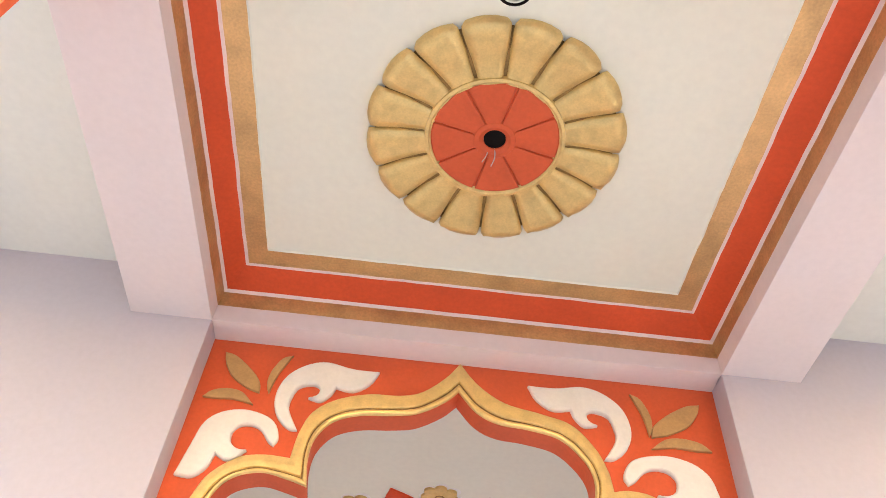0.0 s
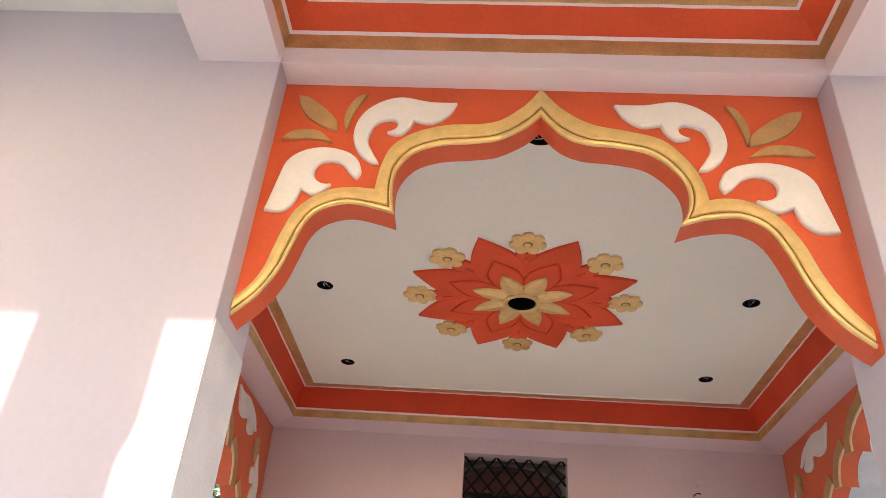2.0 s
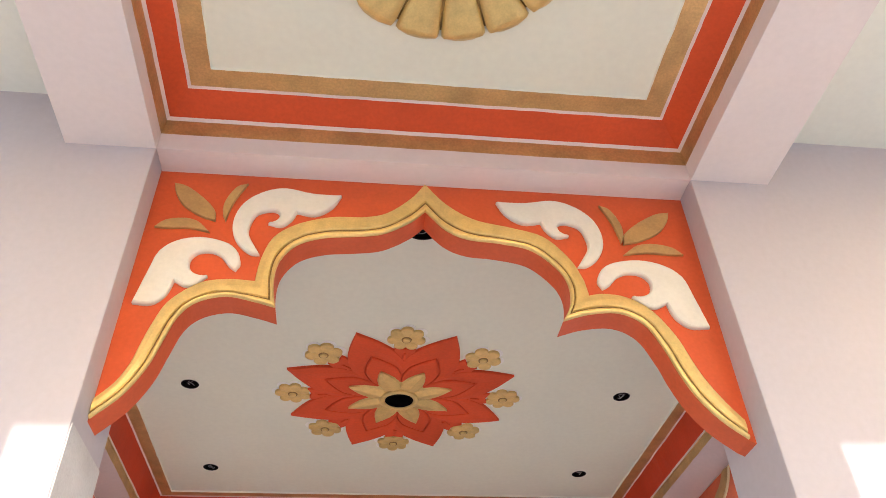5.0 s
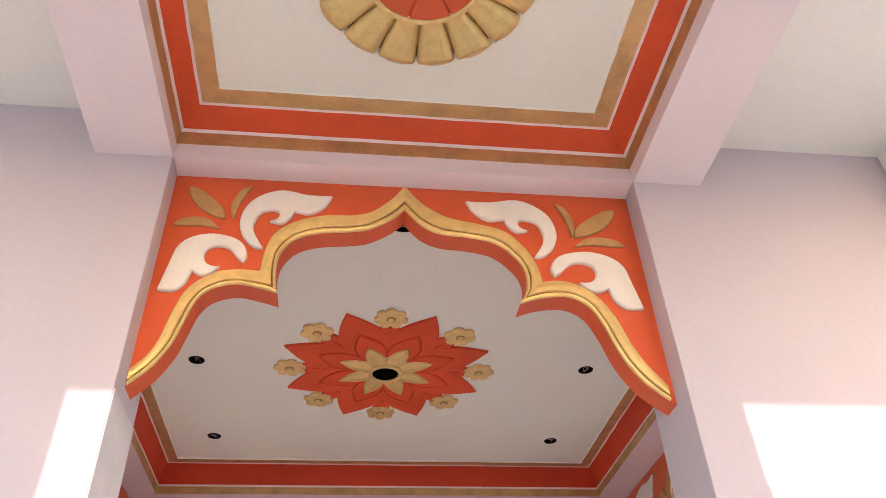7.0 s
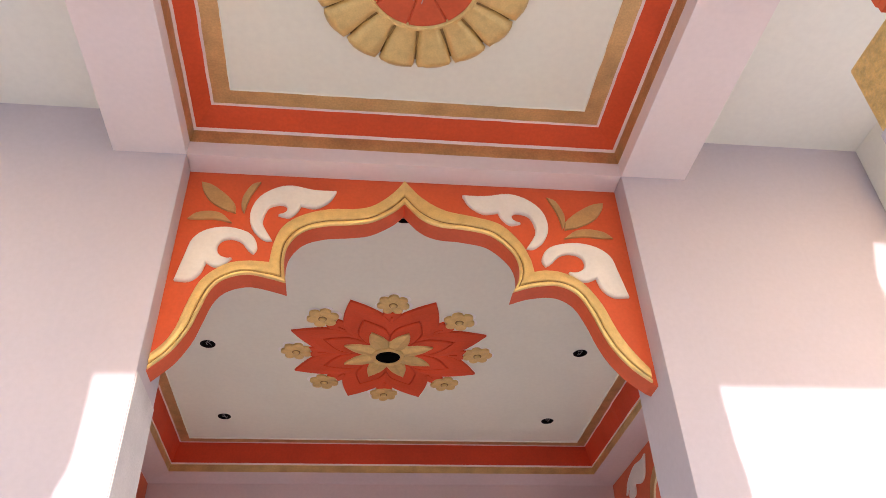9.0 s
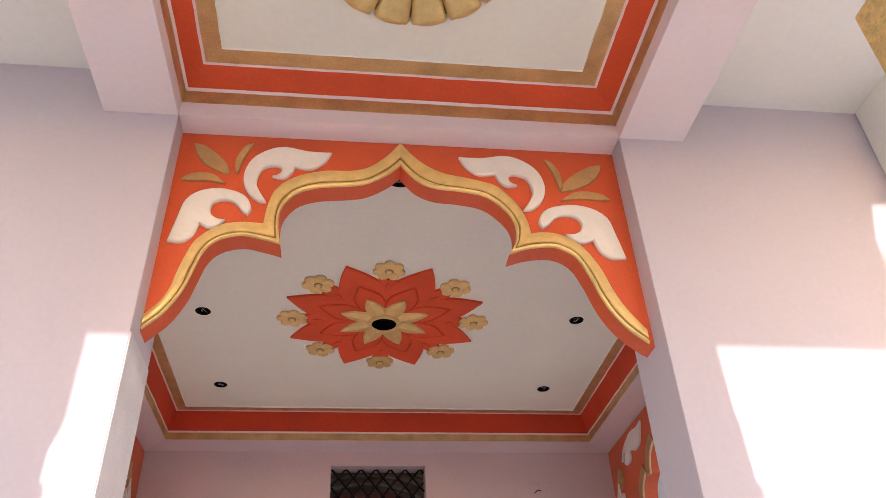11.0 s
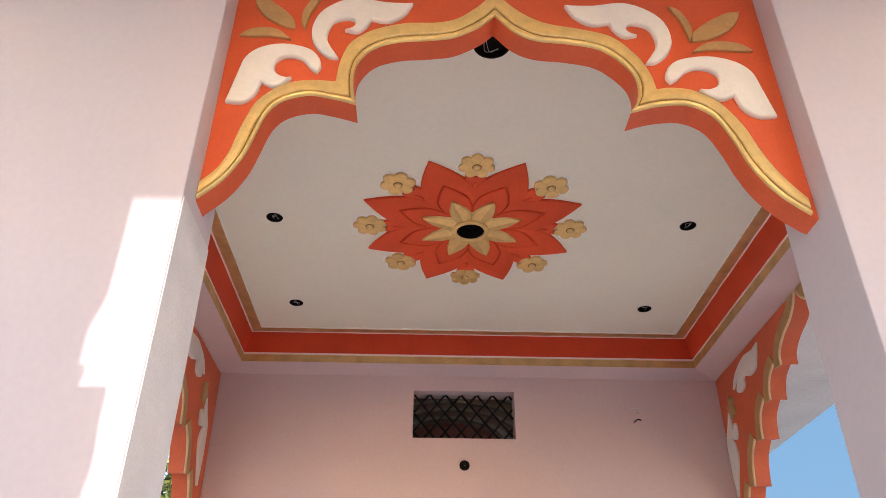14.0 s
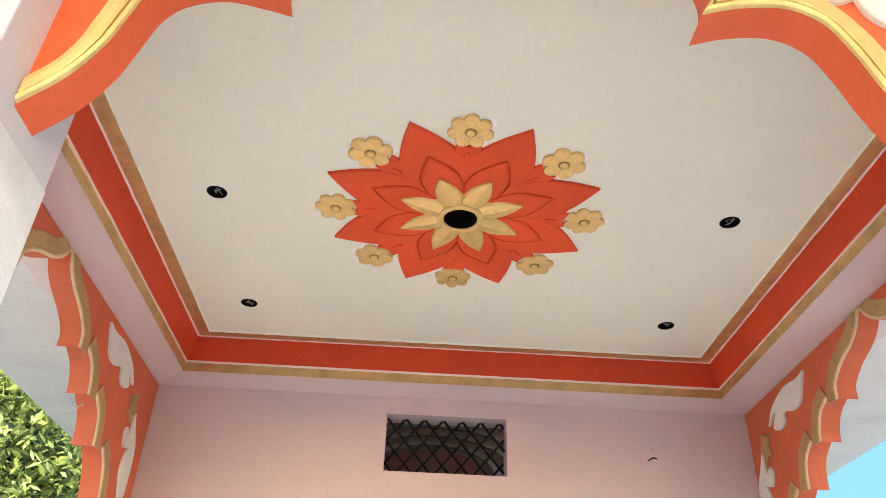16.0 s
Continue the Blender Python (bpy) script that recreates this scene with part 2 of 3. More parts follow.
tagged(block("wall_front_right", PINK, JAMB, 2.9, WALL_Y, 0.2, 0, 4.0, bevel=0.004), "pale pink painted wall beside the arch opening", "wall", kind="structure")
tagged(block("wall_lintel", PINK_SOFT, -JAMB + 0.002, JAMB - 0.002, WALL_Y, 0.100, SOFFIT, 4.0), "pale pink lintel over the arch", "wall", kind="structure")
# White on the side piers stands for light falling on the right one's face.
tagged(block("wall_side_left", WHITE, -2.5, -2.2, -0.40, WALL_Y - 0.003, 0, 4.0, bevel=0.004), "side pier of the porch, whitened as if lit", "wall", kind="structure")
tagged(block("wall_side_right", WHITE, 2.2, 2.5, -0.40, WALL_Y - 0.003, 0, 4.0, bevel=0.004), "side pier of the porch, whitened as if lit", "wall", kind="structure")

tagged(block("trim_reveal", PLASTER, -JAMB - 0.001, -JAMB + 0.003, WALL_Y + 0.006, 0.197, 0.0, 2.46), "rough bare plaster reveal of the arch pier", "reveal", kind="structure")

# ---- front ceilings and beams ----
for side in (-1, 1):
    a, b = sorted((side * JAMB, side * 1.266))
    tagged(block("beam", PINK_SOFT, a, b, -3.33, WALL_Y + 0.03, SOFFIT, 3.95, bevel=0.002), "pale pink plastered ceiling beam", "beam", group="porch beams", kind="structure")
# Unseen: set so its shadow tops the sun patches on the wall.
tagged(block("beam", PINK_SOFT, -2.4, 2.315, -3.64, -3.335, SOFFIT, 3.95, bevel=0.006), "unseen pink front beam, placed to shade the wall", "beam", group="porch beams", kind="structure")
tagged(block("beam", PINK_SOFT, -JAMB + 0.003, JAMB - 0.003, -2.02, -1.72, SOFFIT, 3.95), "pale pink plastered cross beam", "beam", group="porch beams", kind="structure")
tagged(block("ceiling_bay_left", WHITE, -2.4, -1.269, -3.33, WALL_Y + 0.03, BAY, 3.9), "white painted ceiling of the side bay", "ceiling", kind="structure")
tagged(block("ceiling_bay_right", WHITE, 1.269, 2.25, -3.33, WALL_Y + 0.03, BAY, 3.9), "white painted ceiling of the side bay", "ceiling", kind="structure")
# Unseen: its edge is set to bound the upper sun patch.
tagged(block("ceiling_bay_outer", WHITE, 2.253, 3.3, -2.03, WALL_Y - 0.002, BAY, 3.9), "unseen ceiling piece added to shape the sun patch at the porch's end", "ceiling", kind="structure")
tagged(block("ceiling_outer", CREAM, -JAMB + 0.003, JAMB - 0.003, -3.33, -2.023, CEIL1, 3.9), "cream ceiling before the porch columns", "ceiling", kind="structure")
tagged(block("roof", SLAB, -2.4, 2.25, -3.33, 0.10, 4.003, 4.15), "flat roof slab over the porch", "roof", kind="structure")


def ring(bm, r0, r1, near=True, waves=(0.0, 0.0)):
    """A sloping or level frame between two rectangles (x0, x1, y0, y1, z), its edges a little uneven; near: whether it has its side towards -y."""
    def corners(r):
        x0, x1, y0, y1, z = r
        return [Vector(p) for p in ((x0, y0, z), (x1, y0, z), (x1, y1, z), (x0, y1, z))]
    a, b = corners(r0), corners(r1)
    inward = [Vector((0, 1, 0)), Vector((-1, 0, 0)), Vector((0, -1, 0)), Vector((1, 0, 0))]
    n = 44
    for i in range(0 if near else 1, 4):
        prev = None
        for k in range(n + 1):
            t = k / n
            row = []
            for c, wave in ((a, waves[0]), (b, waves[1])):
                p = c[i].lerp(c[(i + 1) % 4], t)
                fade = min(1.0, 6 * t, 6 * (1 - t))
                off = (noise.noise(p * 9.0) + 0.6 * noise.noise(p * 31.0)) * wave * fade
                row.append(bm.verts.new(p + inward[i] * off))
            if prev:
                bm.faces.new((prev[0], row[0], row[1], prev[1]))
            prev = row
    return bm


def tray(rect, z0, steps, name, label, near=True, lean=0.0):
    """A stepped ceiling border: steps of (inset in x, in y, z, material, part name)."""
    top = thing(name, (0, 0, 0), label=label, category="ceiling border", kind="structure")
    x0, x1, y0, y1 = rect
    last = (x0, x1, y0, y1, z0)
    for ix, iy, z, mat, pname in steps:
        off = lean if ix > 0.05 else 0.0
        now = (x0 + ix - off, x1 - ix - off, y0 + iy if near else y0, y1 - iy, z)
        part(pname, ring(bmesh.new(), last, now, near, (0.0 if last[4] == z0 else 0.0015 if last[0] - x0 < 0.03 else 0.003, 0.0015 if ix < 0.03 else 0.003)), mat, top)
        last = now


tray((-0.963, 0.963, -1.717, -0.110), SOFFIT, [
    (0.002, 0.002, 3.575, PINK_SOFT, "beam_face"), (0.010, 0.008, 3.640, GOLD_BROWN, "gold_strip"),
    (0.020, 0.018, 3.650, LINE, "pale_line"), (0.103, 0.126, 3.680, PORCH_RED, "orange_band"), (0.115, 0.139, 3.681, LINE, "pale_line"),
    (0.190, 0.212, 3.683, GOLD_BROWN, "gold_strip"), (0.194, 0.216, CEIL1, CREAM, "shadow_edge")], "ceiling_border_porch", "stepped orange and gold painted ceiling border", lean=0.010)
bm = holed(bmesh.new(), -0.80, 0.80, -1.50, -0.32, CEIL1, [(-0.015, -0.93, 0.034), (-0.026, -1.425, 0.04)])
tagged(part("ceiling_porch", bm, CREAM), "cream painted porch ceiling panel", "ceiling", kind="structure")
tagged(block("ceiling_void", DARK, -0.9, 0.9, -1.7, -0.13, CEIL1 + 0.031, 3.9), "black block for the unlit space above the porch ceiling", "ceiling void", kind="structure")

tray((ROOM_L, ROOM_R, 0.102, ROOM_BACK), LEDGE, [
    (0.178, 0.130, 3.420, HALL_PINK_BOUNCE, "ledge"), (0.180, 0.132, 3.472, GOLD_BROWN, "gold_strip"), (0.187, 0.136, 3.475, GOLD_BROWN, "gold_edge"),
    (0.189, 0.138, 3.488, LINE, "pale_line"), (0.226, 0.150, 3.648, BORDER_RED, "orange_band"), (0.236, 0.159, 3.652, LINE, "pale_line"),
    (0.306, 0.212, 3.654, GOLD_BROWN, "gold_strip"), (0.310, 0.216, CEIL2, CREAM, "shadow_edge")], "ceiling_border_hall", "stepped orange and gold painted ceiling border", near=False, lean=0.008)
SPOTS = [(-1.14, 1.79), (1.287, 1.79), (-1.155, 2.854), (1.30, 2.853)]
STAR = (0.005, 1.84)
holes = [(x, y, 0.040) for x, y in SPOTS] + [(*STAR, 0.096), (0.014, 0.412, 0.075)]
bm = holed(bmesh.new(), ROOM_L + 0.29, ROOM_R - 0.29, 0.102, ROOM_BACK - 0.20, CEIL2, holes)
tagged(part("ceiling_hall", bm, CREAM), "cream painted hall ceiling panel with round cut-outs", "ceiling", kind="structure")
tagged(block("ceiling_void_hall", DARK, ROOM_L + 0.1, ROOM_R - 0.1, 0.104, ROOM_BACK - 0.1, CEIL2 + 0.031, 3.9), "black block for the unlit space above the hall ceiling", "ceiling void", kind="structure")

# ---- hall walls ----
VX0, VX1, VZ0, VZ1 = -0.325, 0.42, 2.905, 3.262
far = thing("wall_far", (0, ROOM_BACK, 0), label="pale pink far wall with a barred vent opening", category="wall", kind="structure")
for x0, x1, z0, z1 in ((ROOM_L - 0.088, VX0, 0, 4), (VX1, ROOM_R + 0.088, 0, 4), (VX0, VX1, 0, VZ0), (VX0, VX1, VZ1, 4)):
    block("wall_piece", HALL_PINK_BOUNCE, x0, x1, 0, 0.16, z0, z1, far)
for side, x in (("left", ROOM_L), ("right", ROOM_R)):
    s = -1 if side == "left" else 1
    a, b = sorted((x + s * 0.003, x + s * 0.28))
    tagged(block("wall_beam_" + side, PINK_SOFT, a, b, 0.203, ROOM_BACK - 0.002, LEDGE, 4.0), "pale pink beam over the side arch", "beam", kind="structure")
    tagged(block("eaves_" + side, SLAB, *sorted((x + s * 0.283, -2.86 if s < 0 else 3.25)), -0.2 + 0.403, 9.0, 3.5, 3.62), "grey white eaves slab outside the side arch", "eaves", kind="structure")
    tagged(block("roof_hall_" + side, SLAB, *sorted((0.0 + s * 0.002, x + s * 0.28)), 0.103, ROOM_BACK, 4.003, 4.12), "flat roof slab over the hall", "roof", kind="structure")


# ---- the arch panel of the front opening ----
LOW_L = [(-0.019, 3.365), (-0.072, 3.31), (-0.164, 3.252), (-0.254, 3.233), (-0.366, 3.219), (-0.454, 3.181), (-0.505, 3.105), (-0.514, 3.018), (-0.499, 2.92), (-0.569, 2.941), (-0.656, 2.957), (-0.739, 2.931), (-0.786, 2.875), (-0.814, 2.781), (-0.84, 2.691), (-0.89, 2.597), (-0.960, 2.522)]
UP_L = [(-0.019, 3.499), (-0.070, 3.424), (-0.152, 3.348), (-0.232, 3.321), (-0.346, 3.313), (-0.459, 3.274), (-0.534, 3.21), (-0.565, 3.119), (-0.575, 3.019), (-0.662, 3.022), (-0.747, 3.001), (-0.824, 2.929), (-0.856, 2.847), (-0.876, 2.764), (-0.89, 2.70), (-0.917, 2.638), (-0.960, 2.585)]
LOW_R = [(-0.019, 3.365), (0.050, 3.283), (0.129, 3.244), (0.24, 3.233), (0.35, 3.207), (0.43, 3.133), (0.462, 3.06), (0.456, 2.975), (0.425, 2.911), (0.515, 2.942), (0.622, 2.952), (0.70, 2.909), (0.746, 2.816), (0.775, 2.727), (0.812, 2.645), (0.868, 2.570), (0.941, 2.508)]
UP_R = [(-0.019, 3.499), (0.055, 3.405), (0.156, 3.336), (0.291, 3.305), (0.401, 3.269), (0.48, 3.178), (0.515, 3.095), (0.524, 3.05), (0.528, 3.018), (0.58, 3.028), (0.655, 3.018), (0.731, 2.97), (0.795, 2.87), (0.833, 2.76), (0.863, 2.69), (0.902, 2.625), (0.941, 2.572)]
LEAF_UPPER = [(-0.319, 3.414), (-0.348, 3.355), (-0.404, 3.315), (-0.468, 3.324), (-0.482, 3.289), (-0.514, 3.257), (-0.560, 3.266), (-0.530, 3.285), (-0.527, 3.314), (-0.553, 3.326), (-0.598, 3.310), (-0.617, 3.265), (-0.617, 3.209), (-0.573, 3.128), (-0.606, 3.131), (-0.650, 3.172), (-0.675, 3.233), (-0.673, 3.303), (-0.644, 3.367), (-0.583, 3.417), (-0.514, 3.435), (-0.419, 3.416)]
LEAF_LOWER = [(-0.933, 2.914), (-0.876, 2.912), (-0.838, 2.949), (-0.823, 3.005), (-0.788, 2.986), (-0.757, 2.995), (-0.724, 3.030), (-0.755, 3.032), (-0.781, 3.052), (-0.788, 3.093), (-0.767, 3.123), (-0.728, 3.129), (-0.693, 3.112), (-0.663, 3.074), (-0.641, 3.057), (-0.629, 3.089), (-0.647, 3.139), (-0.688, 3.172), (-0.768, 3.189), (-0.844, 3.170), (-0.893, 3.121), (-0.911, 3.041)]
GOLD_BIG = [(-0.903, 3.437), (-0.857, 3.424), (-0.792, 3.372), (-0.747, 3.318), (-0.738, 3.270), (-0.790, 3.288), (-0.853, 3.332), (-0.890, 3.390)]
GOLD_UPPER = [(-0.651, 3.453), (-0.689, 3.433), (-0.718, 3.366), (-0.719, 3.308), (-0.704, 3.270), (-0.697, 3.318), (-0.684, 3.373)]
GOLD_LOWER = [(-0.931, 3.230), (-0.901, 3.262), (-0.846, 3.275), (-0.794, 3.263), (-0.748, 3.217), (-0.818, 3.232), (-0.885, 3.228)]


def mirrored(pts, x0, x1, k=1.0, dz=0.0):
    """The shape mirrored, as the painter laid it out on the other side: x0 goes to x1, widths times k."""
    return [(x1 + (-p[0] - x0) * k, p[1] + dz) for p in pts]


def moulding(bm, low, up, a, b, w0, w1, m, soft=0.003):
    """A band with rounded edges between the shares a and b of the way from low to up."""
    p, q = lerp(low, up, a), lerp(low, up, b)
    rows = []
    for u, v in zip(p, q):
        d = (v - u)
        e = d.normalized() * min(soft, d.length * 0.3)
        rows.append([bm.verts.new(m @ Vector((r.x, r.y, w))) for r, w in ((u, w0), (u, w1 - soft), (u + e, w1), ((u + v) / 2, w1 + soft * 0.4), (v - e, w1), (v, w1 - soft), (v, w0))])
    for r, t in zip(rows, rows[1:]):
        for i in range(6):
            bm.faces.new((r[i], r[i + 1], t[i + 1], t[i]))
    bm.faces.new(rows[0])
    bm.faces.new(rows[-1][::-1])
    return bm


def front_arch():
    top = thing("arch_panel", (0, 0, 0), label="orange cusped arch panel with gold moulding and ivory scroll leaves", category="arch panel")
    lines = [(spline(lo, (8,), n=6), spline(up, (8,), n=6)) for lo, up in ((LOW_L, UP_L), (LOW_R, UP_R))]
    outline = [tuple(p) for p in lines[0][0][::-1]] + [tuple(p) for p in lines[1][0][1:]] + [(JAMB + 0.004, 2.495), (JAMB + 0.004, 3.504), (-JAMB - 0.004, 3.504), (-JAMB - 0.004, 2.51)]
    part("panel", prism(bmesh.new(), outline, -0.088, 0.0, FRONT), ORANGE, top)
    for low, up in lines:
        part("gold_moulding", moulding(bmesh.new(), low, up, 0.34, 1.0, 0.0005, 0.013, FRONT, 0.004), GOLD, top, "gold painted flat moulding")
        part("moulding_groove", moulding(bmesh.new(), low, up, 0.24, 0.35, 0.0005, 0.005, FRONT, 0.001), GROOVE, top, "dull gold groove with painted shade")
        part("gold_bead", moulding(bmesh.new(), low, up, 0.015, 0.25, 0.0005, 0.014, FRONT, 0.004), GOLD, top, "gold painted edge bead")
    leaves = [(LEAF_UPPER, (0, 3, 6, 13)), (mirrored(LEAF_UPPER, 0.319, 0.240, 1.048, 0.011), (0, 3, 6, 13)),
              (LEAF_LOWER, (0, 3, 6, 14)), (mirrored(LEAF_LOWER, 0.933, 0.920, 1.164, -0.010), (0, 3, 6, 14))]
    for pts, cs in leaves:
        part("scroll_leaf", prism(bmesh.new(), spline(pts, cs, True, 4), 0.0005, 0.012, FRONT, 0.0055, 0.007), LEAF_WHITE, top, "ivory painted scroll leaf")
    golds = [GOLD_BIG, mirrored(GOLD_BIG, 0.903, 0.894, 1.23, -0.015), GOLD_UPPER, mirrored(GOLD_UPPER, 0.651, 0.630, 1.0, -0.013), GOLD_LOWER, mirrored(GOLD_LOWER, 0.931, 0.905, 1.22, -0.012)]
    for pts in golds:
        part("gold_leaf", prism(bmesh.new(), spline(pts, (0, 4), True, 4), 0.0005, 0.008, FRONT, 0.0025, 0.004), GOLD_LEAF, top, "dull gold painted leaf")
    return top


front_arch()


# ---- ceiling medallions ----
def lotus(cx, cy, z):
    top = thing("lotus_medallion", (cx, cy, z), label="gold petalled plaster lotus with orange centre on the ceiling", category="medallion")
    m = down(0, 0, 0)
    n = 16
    petal = None
    for k in range(n):
        turn = Matrix.Rotation((k + 0.5) * math.tau / n, 4, "Z")
        if petal is None:
            bm = bmesh.new()
            us = [0.0, 0.15, 0.35, 0.60, 0.84, 0.95, 1.0]
            hs = [0.028, 0.020, 0.022, 0.030, 0.040, 0.038, 0.022]
            half = math.pi / n
            rows = []
            for u, h in zip(us, hs):
                r = 0.205 + 0.198 * u
                w = (r * math.tan(half) - 0.0030) * (1.0 if u < 0.9 else 0.97 if u < 0.97 else 0.80)
                row = []
                for s, dh in ((-1.0, -0.022), (-0.88, -0.004), (-0.45, 0.0), (0.0, -0.001), (0.45, 0.0), (0.88, -0.004), (1.0, -0.022)):
                    rr = r + (0.012 * (1 - s * s) if u == 1.0 else 0.0)
                    row.append(bm.verts.new((rr, w * s, -max(h + dh, 0.0))))
                rows.append(row)
            for a, b in zip(rows, rows[1:]):
                for i in range(6):
                    bm.faces.new((a[i], a[i + 1], b[i + 1], b[i]))
            rim = rows[-1]
            edge = [bm.verts.new((v.co.x, v.co.y, 0)) for v in rim]
            for i in range(6):
                bm.faces.new((rim[i], rim[i + 1], edge[i + 1], edge[i]))
            petal = part("petal", bm, GOLD, top)
            for p in petal.data.polygons:
                p.use_smooth = True
            ob = petal
        else:
            ob = new("petal", petal.data)
            ob.parent = top
        ob.matrix_basis = turn
    bm = bmesh.new()
    prev = None
    for r, h in ((0.386, 0.0005), (0.37, 0.004), (0.21, 0.010)):
        row = [bm.verts.new((x, y, -h)) for x, y in circle(0, 0, r, 64)]
        if prev:
            for i in range(64):
                bm.faces.new((prev[i], prev[(i + 1) % 64], row[(i + 1) % 64], row[i]))
        prev = row
    part("petal_bed", bm, GROOVE, top, "gold bed with painted shade and grime between the petals")
    bm = bmesh.new()
    prev = None
    for r, h in ((0.226, 0.012), (0.224, 0.028), (0.214, 0.030), (0.207, 0.024), (0.200, 0.016)):
        row = [bm.verts.new((x, y, -h)) for x, y in circle(0, 0, r, 64)]
        if prev:
            for i in range(64):
                bm.faces.new((prev[i], prev[(i + 1) % 64], row[(i + 1) % 64], row[i]))
        prev = row
    part("petal_ring", bm, GOLD, top)
    for k in range(8):
        a0, a1 = (k + 0.28) * math.tau / 8 + 0.022, (k + 1.28) * math.tau / 8 - 0.022
        pts = [(0.205 * math.cos(a0 + (a1 - a0) * i / 8), 0.205 * math.sin(a0 + (a1 - a0) * i / 8)) for i in range(9)]
        pts += [(0.062 * math.cos(a1 - (a1 - a0) * i / 4), 0.062 * math.sin(a1 - (a1 - a0) * i / 4)) for i in range(5)]
        part("centre_sector", prism(bmesh.new(), pts, 0.010, 0.022, m, 0.006, 0.003), ORANGE, top)
    bm = bmesh.new()
    prev = None
    for r, h in ((0.21, 0.0165), (0.075, 0.0165), (0.066, 0.026), (0.052, 0.028), (0.037, 0.020), (0.0355, 0.014)):
        row = [bm.verts.new((x, y, -h)) for x, y in circle(0, 0, r, 40)]
        if prev:
            for i in range(40):
                bm.faces.new((prev[i], prev[(i + 1) % 40], row[(i + 1) % 40], row[i]))
        prev = row
    part("centre_ring", bm, ORANGE, top, "orange ring round a dark hole")
    part("hole_box", tube(bmesh.new(), [(0, 0, -0.0145), (0, 0, -0.0140), (0, 0, 0.03)], 0.0354, 40), DARK, top, "dark hole")
    w = thing("loose_wire", (cx - 0.012, cy + 0.02, z), label="thin loose wires hanging from the ceiling hole", category="wire")
    for k, pts in enumerate((((0, 0, 0.02), (-0.006, 0.03, -0.03), (-0.02, 0.05, -0.05)), ((0.01, 0, 0.02), (0.02, 0.03, -0.035), (0.012, 0.07, -0.04)))):
        part("strand", tube(bmesh.new(), spline(pts, n=6), 0.0018, 5), WIRE, w)


lotus(-0.015, -0.93, CEIL1)


def star(cx, cy, z):
    top = thing("star_medallion", (cx, cy, z), label="red pointed plaster star with gold petals on the ceiling", category="medallion")
    m = down(0, 0, 0)
    half = math.pi / 8

    def at(r, a):
        return (r * math.cos(a), r * math.sin(a))

    def sym(pts):
        return [at(r, -a) for r, a in pts] + [at(r, a) for r, a in pts[-2::-1]]
    outer = spline(sym([(0.385, half), (0.47, 0.285), (0.565, 0.135), (0.665, 0.0)]), (3,), n=4)
    gap = spline(sym([(0.235, half), (0.318, 0.29), (0.388, 0.13), (0.452, 0.0)]), (3,), n=4)
    inner = spline(sym([(0.228, half * 0.98), (0.312, 0.28), (0.382, 0.122), (0.443, 0.0)]), (3,), n=4) + [Vector(at(0.10, half)), Vector(at(0.10, -half))]
    web = spline([at(0.36, -0.20), at(0.47, -0.125), at(0.515, -0.10), at(0.495, -0.02), at(0.495, 0.02), at(0.515, 0.10), at(0.47, 0.125), at(0.36, 0.20)], (0, 2, 5, 7), True, 3)
    first = {}
    for k in range(8):
        for name, pts, w, rim, lift, off in (("red_ray", None, None, 0, 0, 0.5), ("inner_ray", inner, (0.002, 0.014), 0.010, 0.007, 0.5), ("web", web, (0, 0.009), 0.006, 0.005, 0.0), ("vein", None, None, 0, 0, 0.0), ("star_bed", [at(0.11, -half), at(0.36, -half), at(0.52, 0), at(0.36, half), at(0.11, half)], (0, 0.005), 0, 0, 0.5)):
            if name not in first:
                if name == "red_ray":
                    bm = moulding(bmesh.new(), outer, gap, 0.0, 1.0, 0.0, 0.016, m, 0.006)
                elif name == "vein":
                    bm = moulding(bmesh.new(), [Vector(at(0.40, -0.03)), Vector(at(0.455, -0.012))], [Vector(at(0.40, 0.03)), Vector(at(0.455, 0.012))], 0.0, 1.0, 0.008, 0.019, m, 0.002)
                else:
                    bm = prism(bmesh.new(), pts, *w, m, rim, lift)
                ob = first[name] = part(name, bm, RED, top)
            else:
                ob = new(name, first[name].data)
                ob.parent = top
            ob.matrix_basis = Matrix.Rotation((k + off) * math.tau / 8, 4, "Z")
        if "gold_petal" not in first:
            bm = bmesh.new()
            rows = []
            for u in (0, 0.2, 0.4, 0.6, 0.8, 0.93, 1.0):
                r, w = 0.085 + 0.222 * u, 0.064 * math.sin(math.pi * (0.22 + 0.78 * u)) ** 0.9 + 0.0008
                rows.append([bm.verts.new((r, w * s, -(0.016 + dz))) for s, dz in ((-1, 0), (-0.8, 0.014), (0, 0.024 - 0.006 * u), (0.8, 0.014), (1, 0))])
            for a, b in zip(rows, rows[1:]):
                for i in range(4):
                    bm.faces.new((a[i], a[i + 1], b[i + 1], b[i]))
            ob = first["gold_petal"] = part("gold_petal", bm, GOLD, top, "gold painted petal")
        else:
            ob = new("gold_petal", first["gold_petal"].data)
            ob.parent = top
        ob.matrix_basis = Matrix.Rotation((k + 0.5) * math.tau / 8, 4, "Z")
    bm = bmesh.new()
    prev = None
    for r, h in ((0.112, 0.03), (0.108, 0.042), (0.098, 0.047), (0.086, 0.046), (0.080, 0.040), (0.079, 0.034)):
        row = [bm.verts.new((x, y, -h)) for x, y in circle(0, 0, r, 40)]
        if prev:
            for i in range(40):
                bm.faces.new((prev[i], prev[(i + 1) % 40], row[(i + 1) % 40], row[i]))
        prev = row
    part("gold_ring", bm, GOLD, top, "gold ring round a dark fan hole")
